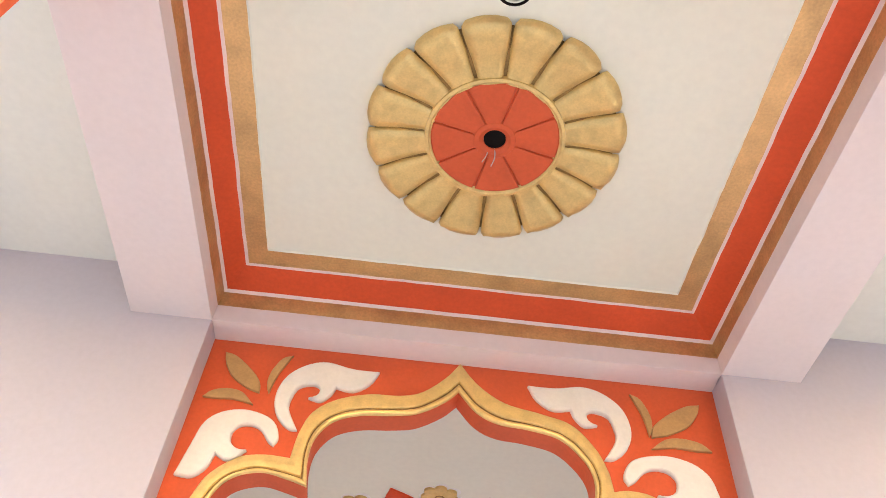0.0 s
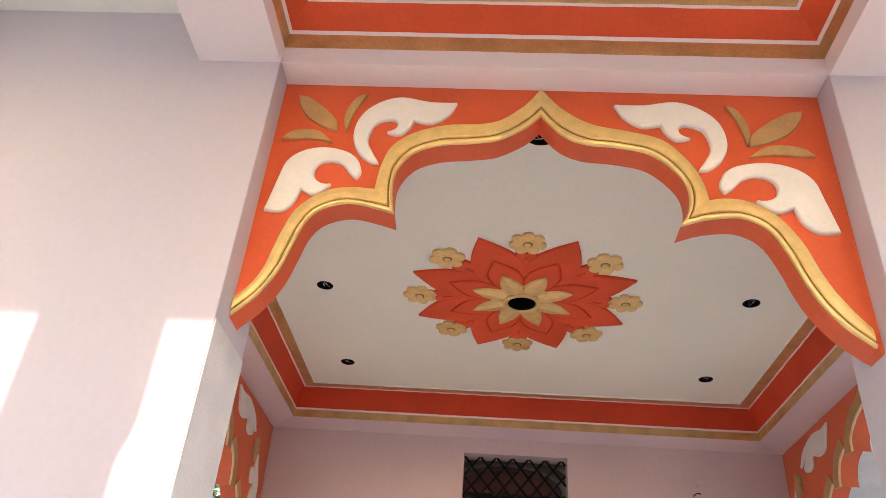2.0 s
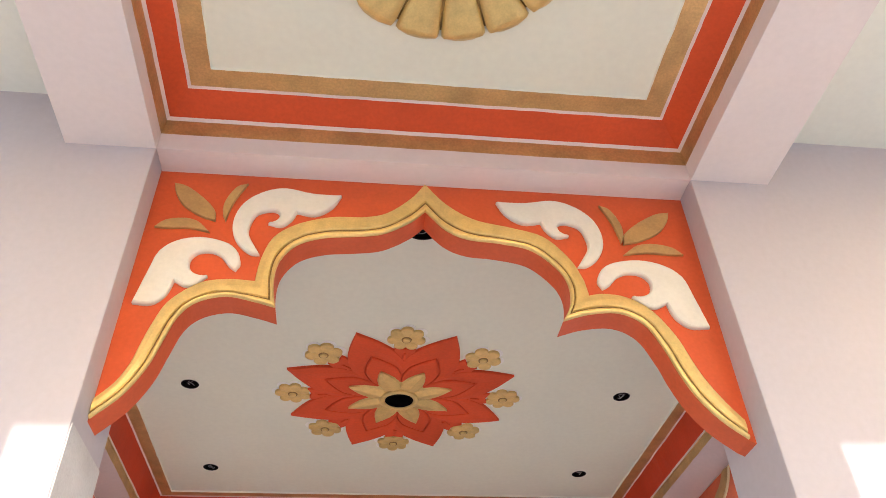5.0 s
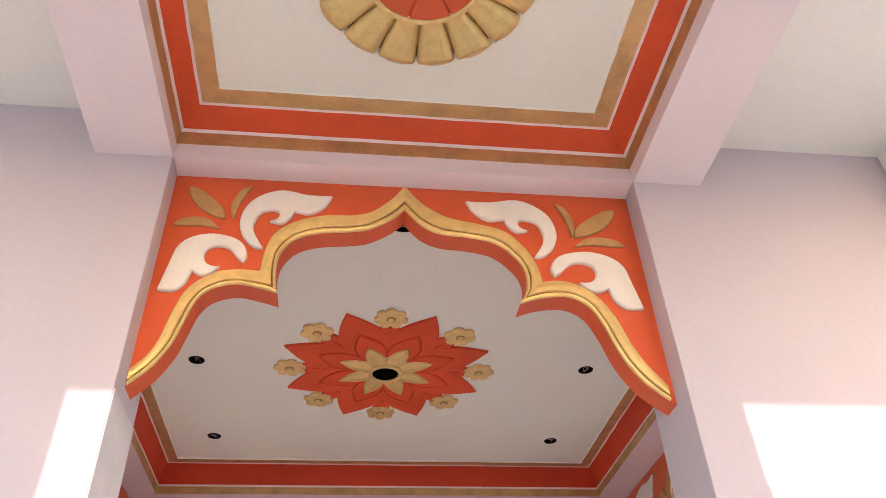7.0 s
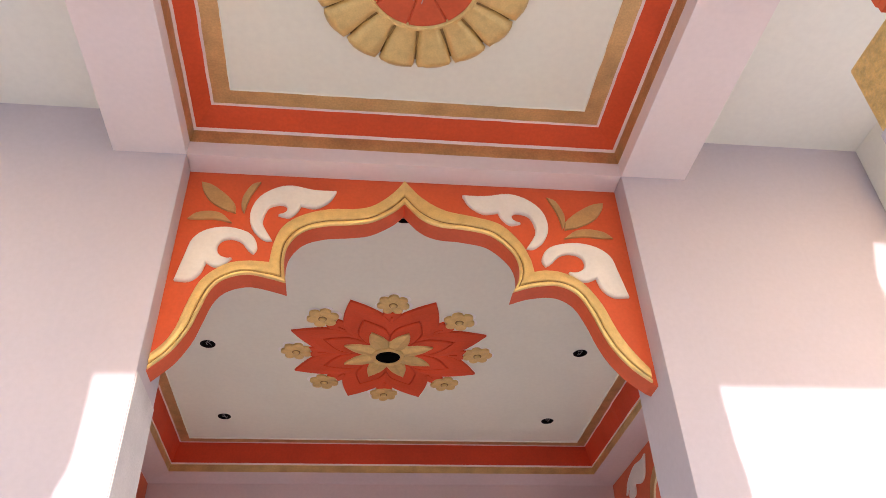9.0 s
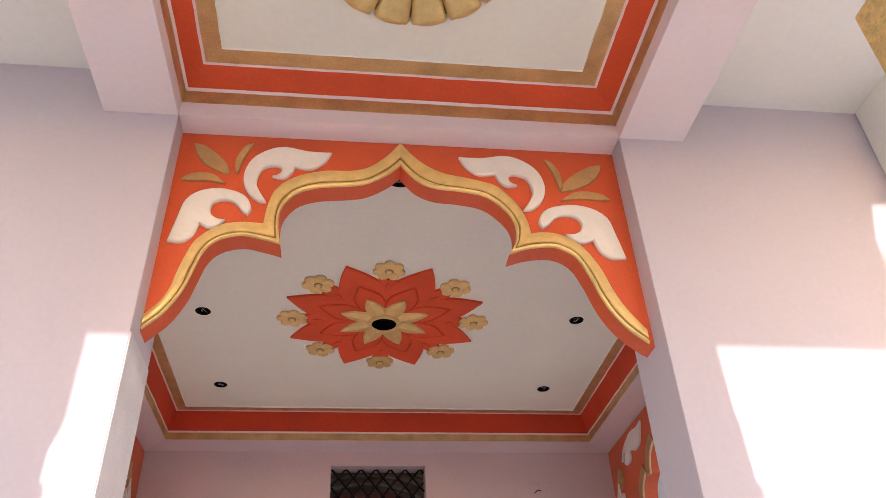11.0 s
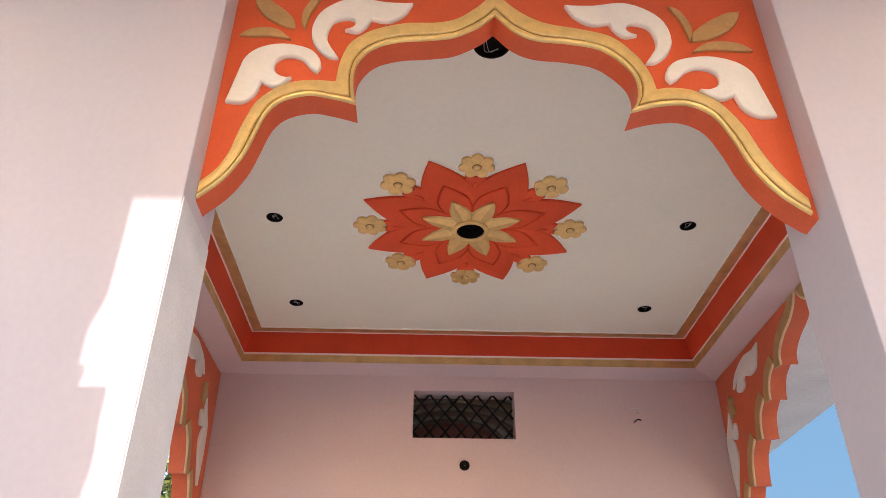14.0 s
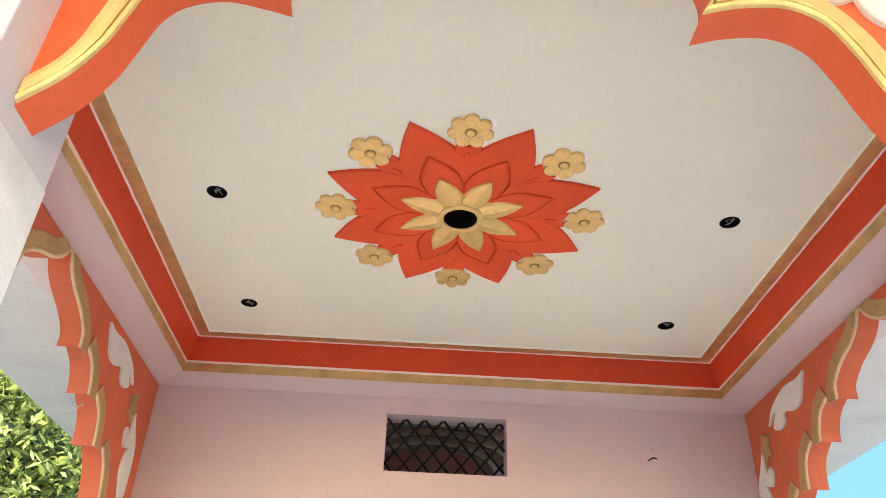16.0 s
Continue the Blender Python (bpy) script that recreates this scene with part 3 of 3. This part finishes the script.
    bm = bmesh.new()
    prev = None
    for r, h in ((0.080, 0.038), (0.076, 0.030), (0.074, -0.03)):
        row = [bm.verts.new((x, y, -h)) for x, y in circle(0, 0, r, 40)]
        if prev:
            for i in range(40):
                bm.faces.new((prev[i], prev[(i + 1) % 40], row[(i + 1) % 40], row[i]))
        prev = row
    part("fan_box", bm, DARK, top, "fan hook box coloured black as if unlit")
    part("hook_bar", tube(bmesh.new(), [(-0.073, 0.01, 0.004), (0.073, 0.02, 0.004)], 0.004, 6), IRON, top)


star(*STAR, CEIL2)


def rosette(cx, cy, z, petals, turn):
    top = thing("rosette", (cx, cy, z), label="small gold plaster flower beside the red ceiling star", category="rosette", group="ceiling rosettes")
    m = down(0, 0, 0)
    pts = []
    for k in range(96):
        a = k * math.tau / 96
        r = 0.099 * (0.70 + 0.30 * abs(math.cos(petals * a / 2)) ** 0.6)
        pts.append((r * math.cos(a), r * math.sin(a)))
    part("painted_halo", prism(bmesh.new(), [(1.16 * u, 1.16 * v + 0.006) for u, v in pts], 0, 0.0015, m), HALO, top, "pale hand painted outline")
    bm = bmesh.new()
    prev = None
    for u, h in ((1.0, 0.001), (1.0, 0.014), (0.97, 0.0165), (0.90, 0.0168), (0.75, 0.0152), (0.55, 0.0142), (0.40, 0.0152), (0.2, 0.0165)):
        row = []
        for k, (px, py) in enumerate(pts):
            crease = (1 - abs(math.cos(petals * k * math.pi / 96)) ** 0.5) * 0.0045 * min(1, 2.2 * max(0.0, u - 0.35)) if h > 0.002 else 0.0
            row.append(bm.verts.new((px * u, py * u, -(h - crease))))
        if prev:
            for q in range(96):
                bm.faces.new((prev[q], prev[(q + 1) % 96], row[(q + 1) % 96], row[q]))
        prev = row
    bm.faces.new(prev)
    for p in part("petals", bm, GOLD, top).data.polygons:
        p.use_smooth = True
    bm = bmesh.new()
    prev = None
    for r, h in ((0.020, 0.014), (0.0195, 0.021), (0.016, 0.0245), (0.009, 0.026), (0.001, 0.0265)):
        row = [bm.verts.new((x, y, -h)) for x, y in circle(0, 0, r, 24)]
        if prev:
            for i in range(24):
                bm.faces.new((prev[i], prev[(i + 1) % 24], row[(i + 1) % 24], row[i]))
        prev = row
    part("flower_centre", bm, GOLD, top)
    bm = bmesh.new()
    prev = None
    for r, h in ((0.0265, 0.0160), (0.0255, 0.0182), (0.019, 0.0182)):
        row = [bm.verts.new((x, y, -h)) for x, y in circle(0, 0, r, 24)]
        if prev:
            for i in range(24):
                bm.faces.new((prev[i], prev[(i + 1) % 24], row[(i + 1) % 24], row[i]))
        prev = row
    part("centre_groove", bm, GROOVE, top, "shade-painted ring round the flower centre")
    top.rotation_euler.z = turn
    return top


for k in range(8):
    a = k * math.tau / 8
    rosette(STAR[0] + 0.592 * math.cos(a), STAR[1] + 0.585 * math.sin(a), CEIL2, 6 if k % 2 else 7, a)

for i, (x, y) in enumerate(SPOTS + [(0.014, 0.412), (-0.026, -1.425)]):
    z = CEIL2 if i < 5 else CEIL1
    r = (0.044 if i < 4 else 0.05) if i != 4 else 0.079
    t = thing("light_cutout", (x, y, z), label="dark round unlit light cut-out in the ceiling with loose wire", category="light cut-out", group="ceiling cut-outs")
    bm = bmesh.new()
    prev = None
    for rr, h in ((r + 0.004, 0.0), (r + 0.003, 0.002), (r - 0.005, 0.002), (r - 0.006, -0.029)):
        row = [bm.verts.new((px, py, -h)) for px, py in circle(0, 0, rr, 40)]
        if prev:
            for q in range(40):
                bm.faces.new((prev[q], prev[(q + 1) % 40], row[(q + 1) % 40], row[q]))
        prev = row
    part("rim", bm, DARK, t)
    rnd = random.Random(i)
    for _ in range(2):
        pts = [(rnd.uniform(-0.6, 0.6) * r, rnd.uniform(-0.6, 0.6) * r, h) for h in (0.026, 0.012, rnd.uniform(-0.004, 0.006), 0.004)]
        part("wire", tube(bmesh.new(), spline(pts, n=5), 0.0013, 5), WIRE, t, "grey loose wire")


# ---- side arches of the hall ----
LOBES = [[(0.0, 3.362), (0.05, 3.290), (0.13, 3.236), (0.25, 3.190), (0.343, 3.125), (0.358, 3.052)],
         [(0.452, 3.092), (0.540, 3.045), (0.590, 2.970), (0.600, 2.915)], [(0.690, 2.950), (0.782, 2.885), (0.816, 2.805), (0.825, 2.735)],
         [(0.945, 2.765), (1.022, 2.695), (1.065, 2.600), (1.085, 2.500)], [(1.17, 2.520), (1.23, 2.430), (1.265, 2.320), (1.28, 2.220)],
         [(1.34, 2.225), (1.385, 2.120), (1.405, 2.000), (1.412, 1.880)]]
SIDE_LEAF = [(0.614, 3.318), (0.70, 3.306), (0.835, 3.321), (0.946, 3.300), (1.05, 3.257), (1.114, 3.180), (1.048, 3.215), (0.995, 3.222), (1.055, 3.160), (1.035, 3.128), (0.978, 3.117), (0.921, 3.139), (0.905, 3.195), (0.806, 3.162), (0.708, 3.172), (0.661, 3.235)]
SIDE_TAIL = [(1.275, 3.075), (1.335, 2.985), (1.395, 2.90), (1.408, 2.72), (1.385, 2.50), (1.325, 2.62), (1.257, 2.768), (1.300, 2.885), (1.222, 2.862), (1.189, 2.933), (1.21, 2.972), (1.262, 2.945)]


def outward(pts, d):
    """The open line moved to its left by d, without spikes at its corners."""
    out = []
    for i, p in enumerate(pts):
        e0 = (pts[i] - pts[i - 1]) if i else (pts[1] - pts[0])
        e1 = (pts[i + 1] - pts[i]) if i + 1 < len(pts) else e0
        t = e0.normalized() + e1.normalized()
        t = t.normalized() if t.length > 0.2 else e0.normalized()
        out.append(p + Vector((-t.y, t.x)) * d)
    return out


def side_arch(s, x, yc):
    top = thing("side_arch_panel", (0, 0, 0), label="orange scalloped side arch panel with gold moulding and ivory leaves", category="arch panel", group="side arches")
    end = ROOM_BACK - 0.004
    m = Matrix(((0, 0, -s, x), (1, 0, 0, 0), (0, 1, 0, 0), (0, 0, 0, 1)))  # u = y, v = z, out = towards the hall

    def inside(q):
        return (max(min(q[0], end - yc), 0.206 - yc), min(q[1], LEDGE - 0.004))
    lobes = [spline(pts, n=5) for pts in LOBES]
    half = [p for lobe in lobes for p in lobe]
    right = [inside(p) for p in half]
    left = [inside((-p[0], p[1])) for p in half]
    left = [p for i, p in enumerate(left) if i == 0 or p[0] > 0.207 - yc]
    outline = [(yc + p[0], p[1]) for p in left[::-1] + right[1:]] + [(end, 1.84), (end, LEDGE - 0.003), (0.206, LEDGE - 0.003), (0.206, left[-1][1] - 0.05)]
    part("panel", prism(bmesh.new(), outline, -0.10, 0.0, m), SIDE_ORANGE, top)
    for f in (1, -1):
        def lay(pts):
            return [Vector((yc + f * inside(p)[0], inside(p)[1])) for p in pts]
        for lobe in lobes:
            if f < 0 and -lobe[0].x < 0.25 - yc:
                continue
            edge, far_edge = lay(lobe), lay(outward(lobe, 0.095))
            part("gold_bead", moulding(bmesh.new(), edge, far_edge, 0.01, 0.20, 0.0005, 0.010, m, 0.004), GOLD_PALE, top, "pale gold painted edge bead")
            part("gold_moulding", moulding(bmesh.new(), edge, far_edge, 0.20, 1.0, 0.0005, 0.008, m, 0.004), GOLD_LEAF, top, "dull gold painted band")
        for pts, cs in ((SIDE_LEAF, (0, 5, 7)), (SIDE_TAIL, (0, 4, 7))):
            part("scroll_leaf", prism(bmesh.new(), [tuple(p) for p in lay(spline(pts, cs, True, 4))], 0.0005, 0.012, m, 0.006, 0.005), LEAF_WHITE, top, "ivory painted scroll leaf")
        fl = []
        for k in range(40):
            a0 = k * math.tau / 40
            r = 0.078 * (0.62 + 0.38 * abs(math.cos(2.5 * a0)))
            fl.append((yc + f * (1.215 + 0.8 * r * math.cos(a0)), 3.09 + 1.15 * r * math.sin(a0)))
        part("gold_flower", prism(bmesh.new(), fl, 0.001, 0.012, m, 0.008, 0.005), GOLD_LEAF, top, "dull gold painted five petalled flower")
    return top


side_arch(-1, ROOM_L, 1.89)
side_arch(1, ROOM_R, 2.02)

stub = thing("loose_wire", (ROOM_L - 0.06, 2.62, 2.86), label="thin loose wire stub on the side arch soffit", category="wire")
part("strand", tube(bmesh.new(), spline([(0, 0, 0.06), (-0.02, -0.03, 0.0), (-0.01, -0.09, -0.035)], n=5), 0.002, 5), WIRE, stub)
part("strand", tube(bmesh.new(), spline([(0, 0.01, 0.05), (-0.02, -0.05, 0.02), (-0.02, -0.10, 0.045)], n=5), 0.0016, 5), WIRE, stub)

# ---- vent, box and marks of the far wall ----
vent = thing("vent_grille", ((VX0 + VX1) / 2, ROOM_BACK + 0.09, VZ0), label="black iron diamond grille in the vent opening", category="grille")
W2, HV = (VX1 - VX0) / 2, VZ1 - VZ0
for d in (1, -1):
    for k in range(-4, 12):
        x0 = -W2 + k * 0.118 - 0.06
        pts = []
        for i in range(0, 25):
            z = HV * i / 24
            xx = x0 + d * z * 0.82 + (0 if d > 0 else 0.24)
            if -W2 <= xx <= W2:
                pts.append((xx, 0.004 * d, z))
        if len(pts) > 1:
            part("bar", tube(bmesh.new(), [pts[0], pts[-1]], 0.0075, 6), IRON, vent)
back = thing("wall_inner", (0, 0, 0), label="inner hall wall in shade-darkened colours with curved maroon and grey mouldings", category="wall", kind="structure")
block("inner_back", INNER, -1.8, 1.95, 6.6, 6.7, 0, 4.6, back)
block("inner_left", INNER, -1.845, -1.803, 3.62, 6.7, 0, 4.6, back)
# Unseen gap left up this wall to let daylight into the inner room.
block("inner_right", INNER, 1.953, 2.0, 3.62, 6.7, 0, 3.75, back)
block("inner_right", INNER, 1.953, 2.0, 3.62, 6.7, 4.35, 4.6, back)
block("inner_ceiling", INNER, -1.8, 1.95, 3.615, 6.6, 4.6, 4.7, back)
# Unseen block that narrows the daylight entering over the far wall.
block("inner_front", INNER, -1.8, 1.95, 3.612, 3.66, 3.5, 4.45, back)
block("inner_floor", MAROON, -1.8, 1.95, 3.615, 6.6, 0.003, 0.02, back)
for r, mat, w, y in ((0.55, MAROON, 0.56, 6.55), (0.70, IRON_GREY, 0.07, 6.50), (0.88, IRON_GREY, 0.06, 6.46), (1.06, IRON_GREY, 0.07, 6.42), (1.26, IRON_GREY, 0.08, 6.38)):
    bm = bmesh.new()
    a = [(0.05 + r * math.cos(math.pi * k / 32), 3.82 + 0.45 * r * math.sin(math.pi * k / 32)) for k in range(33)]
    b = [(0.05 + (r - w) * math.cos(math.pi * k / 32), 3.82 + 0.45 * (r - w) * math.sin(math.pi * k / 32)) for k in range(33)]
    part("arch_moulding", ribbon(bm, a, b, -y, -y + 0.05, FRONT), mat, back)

conduit = thing("conduit_box", (0.047, ROOM_BACK, 2.71), label="round dark conduit box set in the pink wall", category="conduit box")
bm = bmesh.new()
prev = None
for r, h in ((0.036, 0.0), (0.036, 0.004), (0.028, 0.004), (0.026, -0.02), (0.002, -0.02)):
    row = [bm.verts.new((x, -h - 0.0005 if h >= 0 else -0.001, z)) for x, z in circle(0, 0, r, 28)]
    if prev:
        for q in range(28):
            bm.faces.new((prev[q], prev[(q + 1) % 28], row[(q + 1) % 28], row[q]))
    prev = row
part("box_rim", bm, DARK, conduit)
patch = thing("wall_patch", (1.325, ROOM_BACK, 3.09), label="filled socket patch with a wire stub on the pink wall", category="wall patch")
block("filler", HALL_PINK_BOUNCE, -0.075, 0.075, -0.003, -0.0005, -0.08, 0.055, patch, bevel=0.001)
part("wire_stub", tube(bmesh.new(), spline([(-0.035, -0.002, -0.05), (-0.01, -0.012, -0.03), (0.02, -0.008, -0.033)], n=5), 0.004, 6), DARK, patch, "dark wire stub")
part("screw", tube(bmesh.new(), [(0, -0.002, 0.025), (0, -0.008, 0.025)], 0.009, 10), WIRE, patch)
part("cut_edge", tube(bmesh.new(), [(-0.05, -0.003, 0.058), (0.11, -0.003, 0.055)], 0.003, 6), PLASTER, patch, "grey ragged plaster edge")


# ---- columns at the porch front ----
def column(s, axis, inner):
    """s: which side; inner: how far the gold band reaches from the axis towards the porch's middle."""
    top = thing("porch_column", (axis, -1.69, 0), label="pink porch column with a gold banded capital", category="column", group="porch columns")
    x0, x1 = sorted((-s * inner, s * 0.18))
    block("plinth", PINK, -0.28, 0.28, -0.28, 0.25, 0, 0.12, top, bevel=0.01)
    block("shaft", PINK, -0.235, 0.235, -0.17, 0.15, 0.12, 2.302, top, bevel=0.008)
    block("neck_moulding", GOLD, x0 - 0.02, x1 + 0.02, -0.19, 0.185, 2.305, 2.352, top, "gold painted moulding", bevel=0.012)
    block("capital_band", GOLD_ROUGH, x0, x1, -0.20, 0.20, 2.354, 2.575, top, "rough textured gold band", bevel=0.006)
    block("upper_block", WHITE, -0.18, 0.18, -0.19, 0.02, 2.60, SOFFIT - 0.003, top, "white painted upper block", bevel=0.004)
    block("orange_edge", ORANGE, -0.186, 0.186, -0.195, 0.035, 2.577, 2.60, top, "orange painted edge")
    block("orange_edge", ORANGE, -0.186, 0.186, 0.021, 0.04, 2.602, SOFFIT - 0.003, top, "orange painted edge")
    m = Matrix(((0, 0, -s, -s * 0.235), (1, 0, 0, 0), (0, 1, 0, 0), (0, 0, 0, 1)))
    fl = []
    for k in range(40):
        a0 = k * math.tau / 40
        r = 0.07 * (0.7 + 0.3 * abs(math.cos(3 * a0)))
        fl.append((r * math.cos(a0) - 0.02, 2.16 + r * math.sin(a0)))
    part("gold_flower", prism(bmesh.new(), fl, 0.001, 0.014, m, 0.008, 0.005), GOLD, top, "gold painted relief flower")


column(-1, -1.14, 0.145)
column(1, 1.113, 0.17)


# ---- distant sky ----
def backdrop():
    m = bpy.data.materials.new("distant clear sky")
    m.use_nodes = True
    n, ln = m.node_tree.nodes, m.node_tree.links.new
    n.remove(n["Principled BSDF"])
    geo, sep, span, ramp, em = (n.new("ShaderNode" + k) for k in ("NewGeometry", "SeparateXYZ", "MapRange", "ValToRGB", "Emission"))
    span.inputs[2].default_value = 130
    ramp.color_ramp.elements[0].color = (0.088, 0.186, 0.285, 1)
    ramp.color_ramp.elements[1].color = (0.060, 0.145, 0.250, 1)
    ln(geo.outputs["Position"], sep.inputs[0])
    ln(sep.outputs["Z"], span.inputs[0])
    ln(span.outputs[0], ramp.inputs[0])
    ln(ramp.outputs[0], em.inputs[0])
    ln(em.outputs[0], n["Material Output"].inputs[0])
    bm = bmesh.new()
    bm.faces.new([bm.verts.new(p) for p in ((60, 190, -1), (250, 90, -1), (250, 90, 150), (60, 190, 150))])
    tagged(part("backdrop", bm, m), "clear light blue sky far beyond the porch", "sky", kind="structure")


backdrop()


# ---- tree beyond the left arch ----
def tree(x, y, height, spread, count, seed):
    rnd = random.Random(seed)
    top = thing("tree", (x, y, -0.36), label="leafy green tree beyond the side arch", category="tree")
    part("trunk", tube(bmesh.new(), spline([(0, 0, 0), (0.1, 0.05, height * 0.3), (-0.05, 0.1, height * 0.62)], n=5), [0.24 - 0.010 * i for i in range(11)], 10), BARK, top)
    tips = []
    for k in range(14):
        a, h = k * 2.4, height * (0.25 + 0.05 * k)
        end = Vector((math.cos(a) * spread * rnd.uniform(0.55, 0.95), math.sin(a) * spread * rnd.uniform(0.55, 0.95), min(h + rnd.uniform(0.3, 1.3), height)))
        mid = Vector((end.x * 0.45, end.y * 0.45, h + 0.3))
        start = Vector((0.05, 0.06, min(h, height * 0.6)))
        part("limb", tube(bmesh.new(), spline([start, mid, end], n=4), [0.08 - 0.008 * i for i in range(9)], 6), BARK, top)
        tips += [mid, end, (mid + end) / 2]
    verts, faces = [], []
    for _ in range(count):
        c = rnd.choice(tips)
        d = Vector((rnd.gauss(0, 1), rnd.gauss(0, 1), rnd.gauss(0, 0.8)))
        p = c + d * spread * rnd.choice((0.10, 0.17, 0.24))
        if p.z < 0.6:
            continue
        n = Vector((rnd.gauss(0, 0.6), rnd.gauss(0, 0.6), rnd.uniform(0.2, 1))).normalized()
        q = n.to_track_quat("Z", "Y")
        ang, L = rnd.uniform(0, math.tau), rnd.uniform(0.04, 0.10)
        u = q @ Vector((math.cos(ang), math.sin(ang), 0)) * L
        w = q @ Vector((-math.sin(ang), math.cos(ang), 0)) * L * 0.36
        i = len(verts)
        verts += [p - u, p + w - n * 0.01, p + u - n * 0.03, p - w - n * 0.01]
        faces.append((i, i + 1, i + 2, i + 3))
    me = bpy.data.meshes.new("crown")
    me.from_pydata([tuple(v) for v in verts], [], faces)
    me.materials.append(LEAF)
    ob = new("crown", me)
    ob.parent = top
    return top


tree(-6.2, 8.2, 5.4, 2.6, 52000, 3)
tree(-5.6, 11.0, 4.8, 2.4, 30000, 8)
tree(-8.6, 12.5, 6.5, 3.2, 26000, 5)
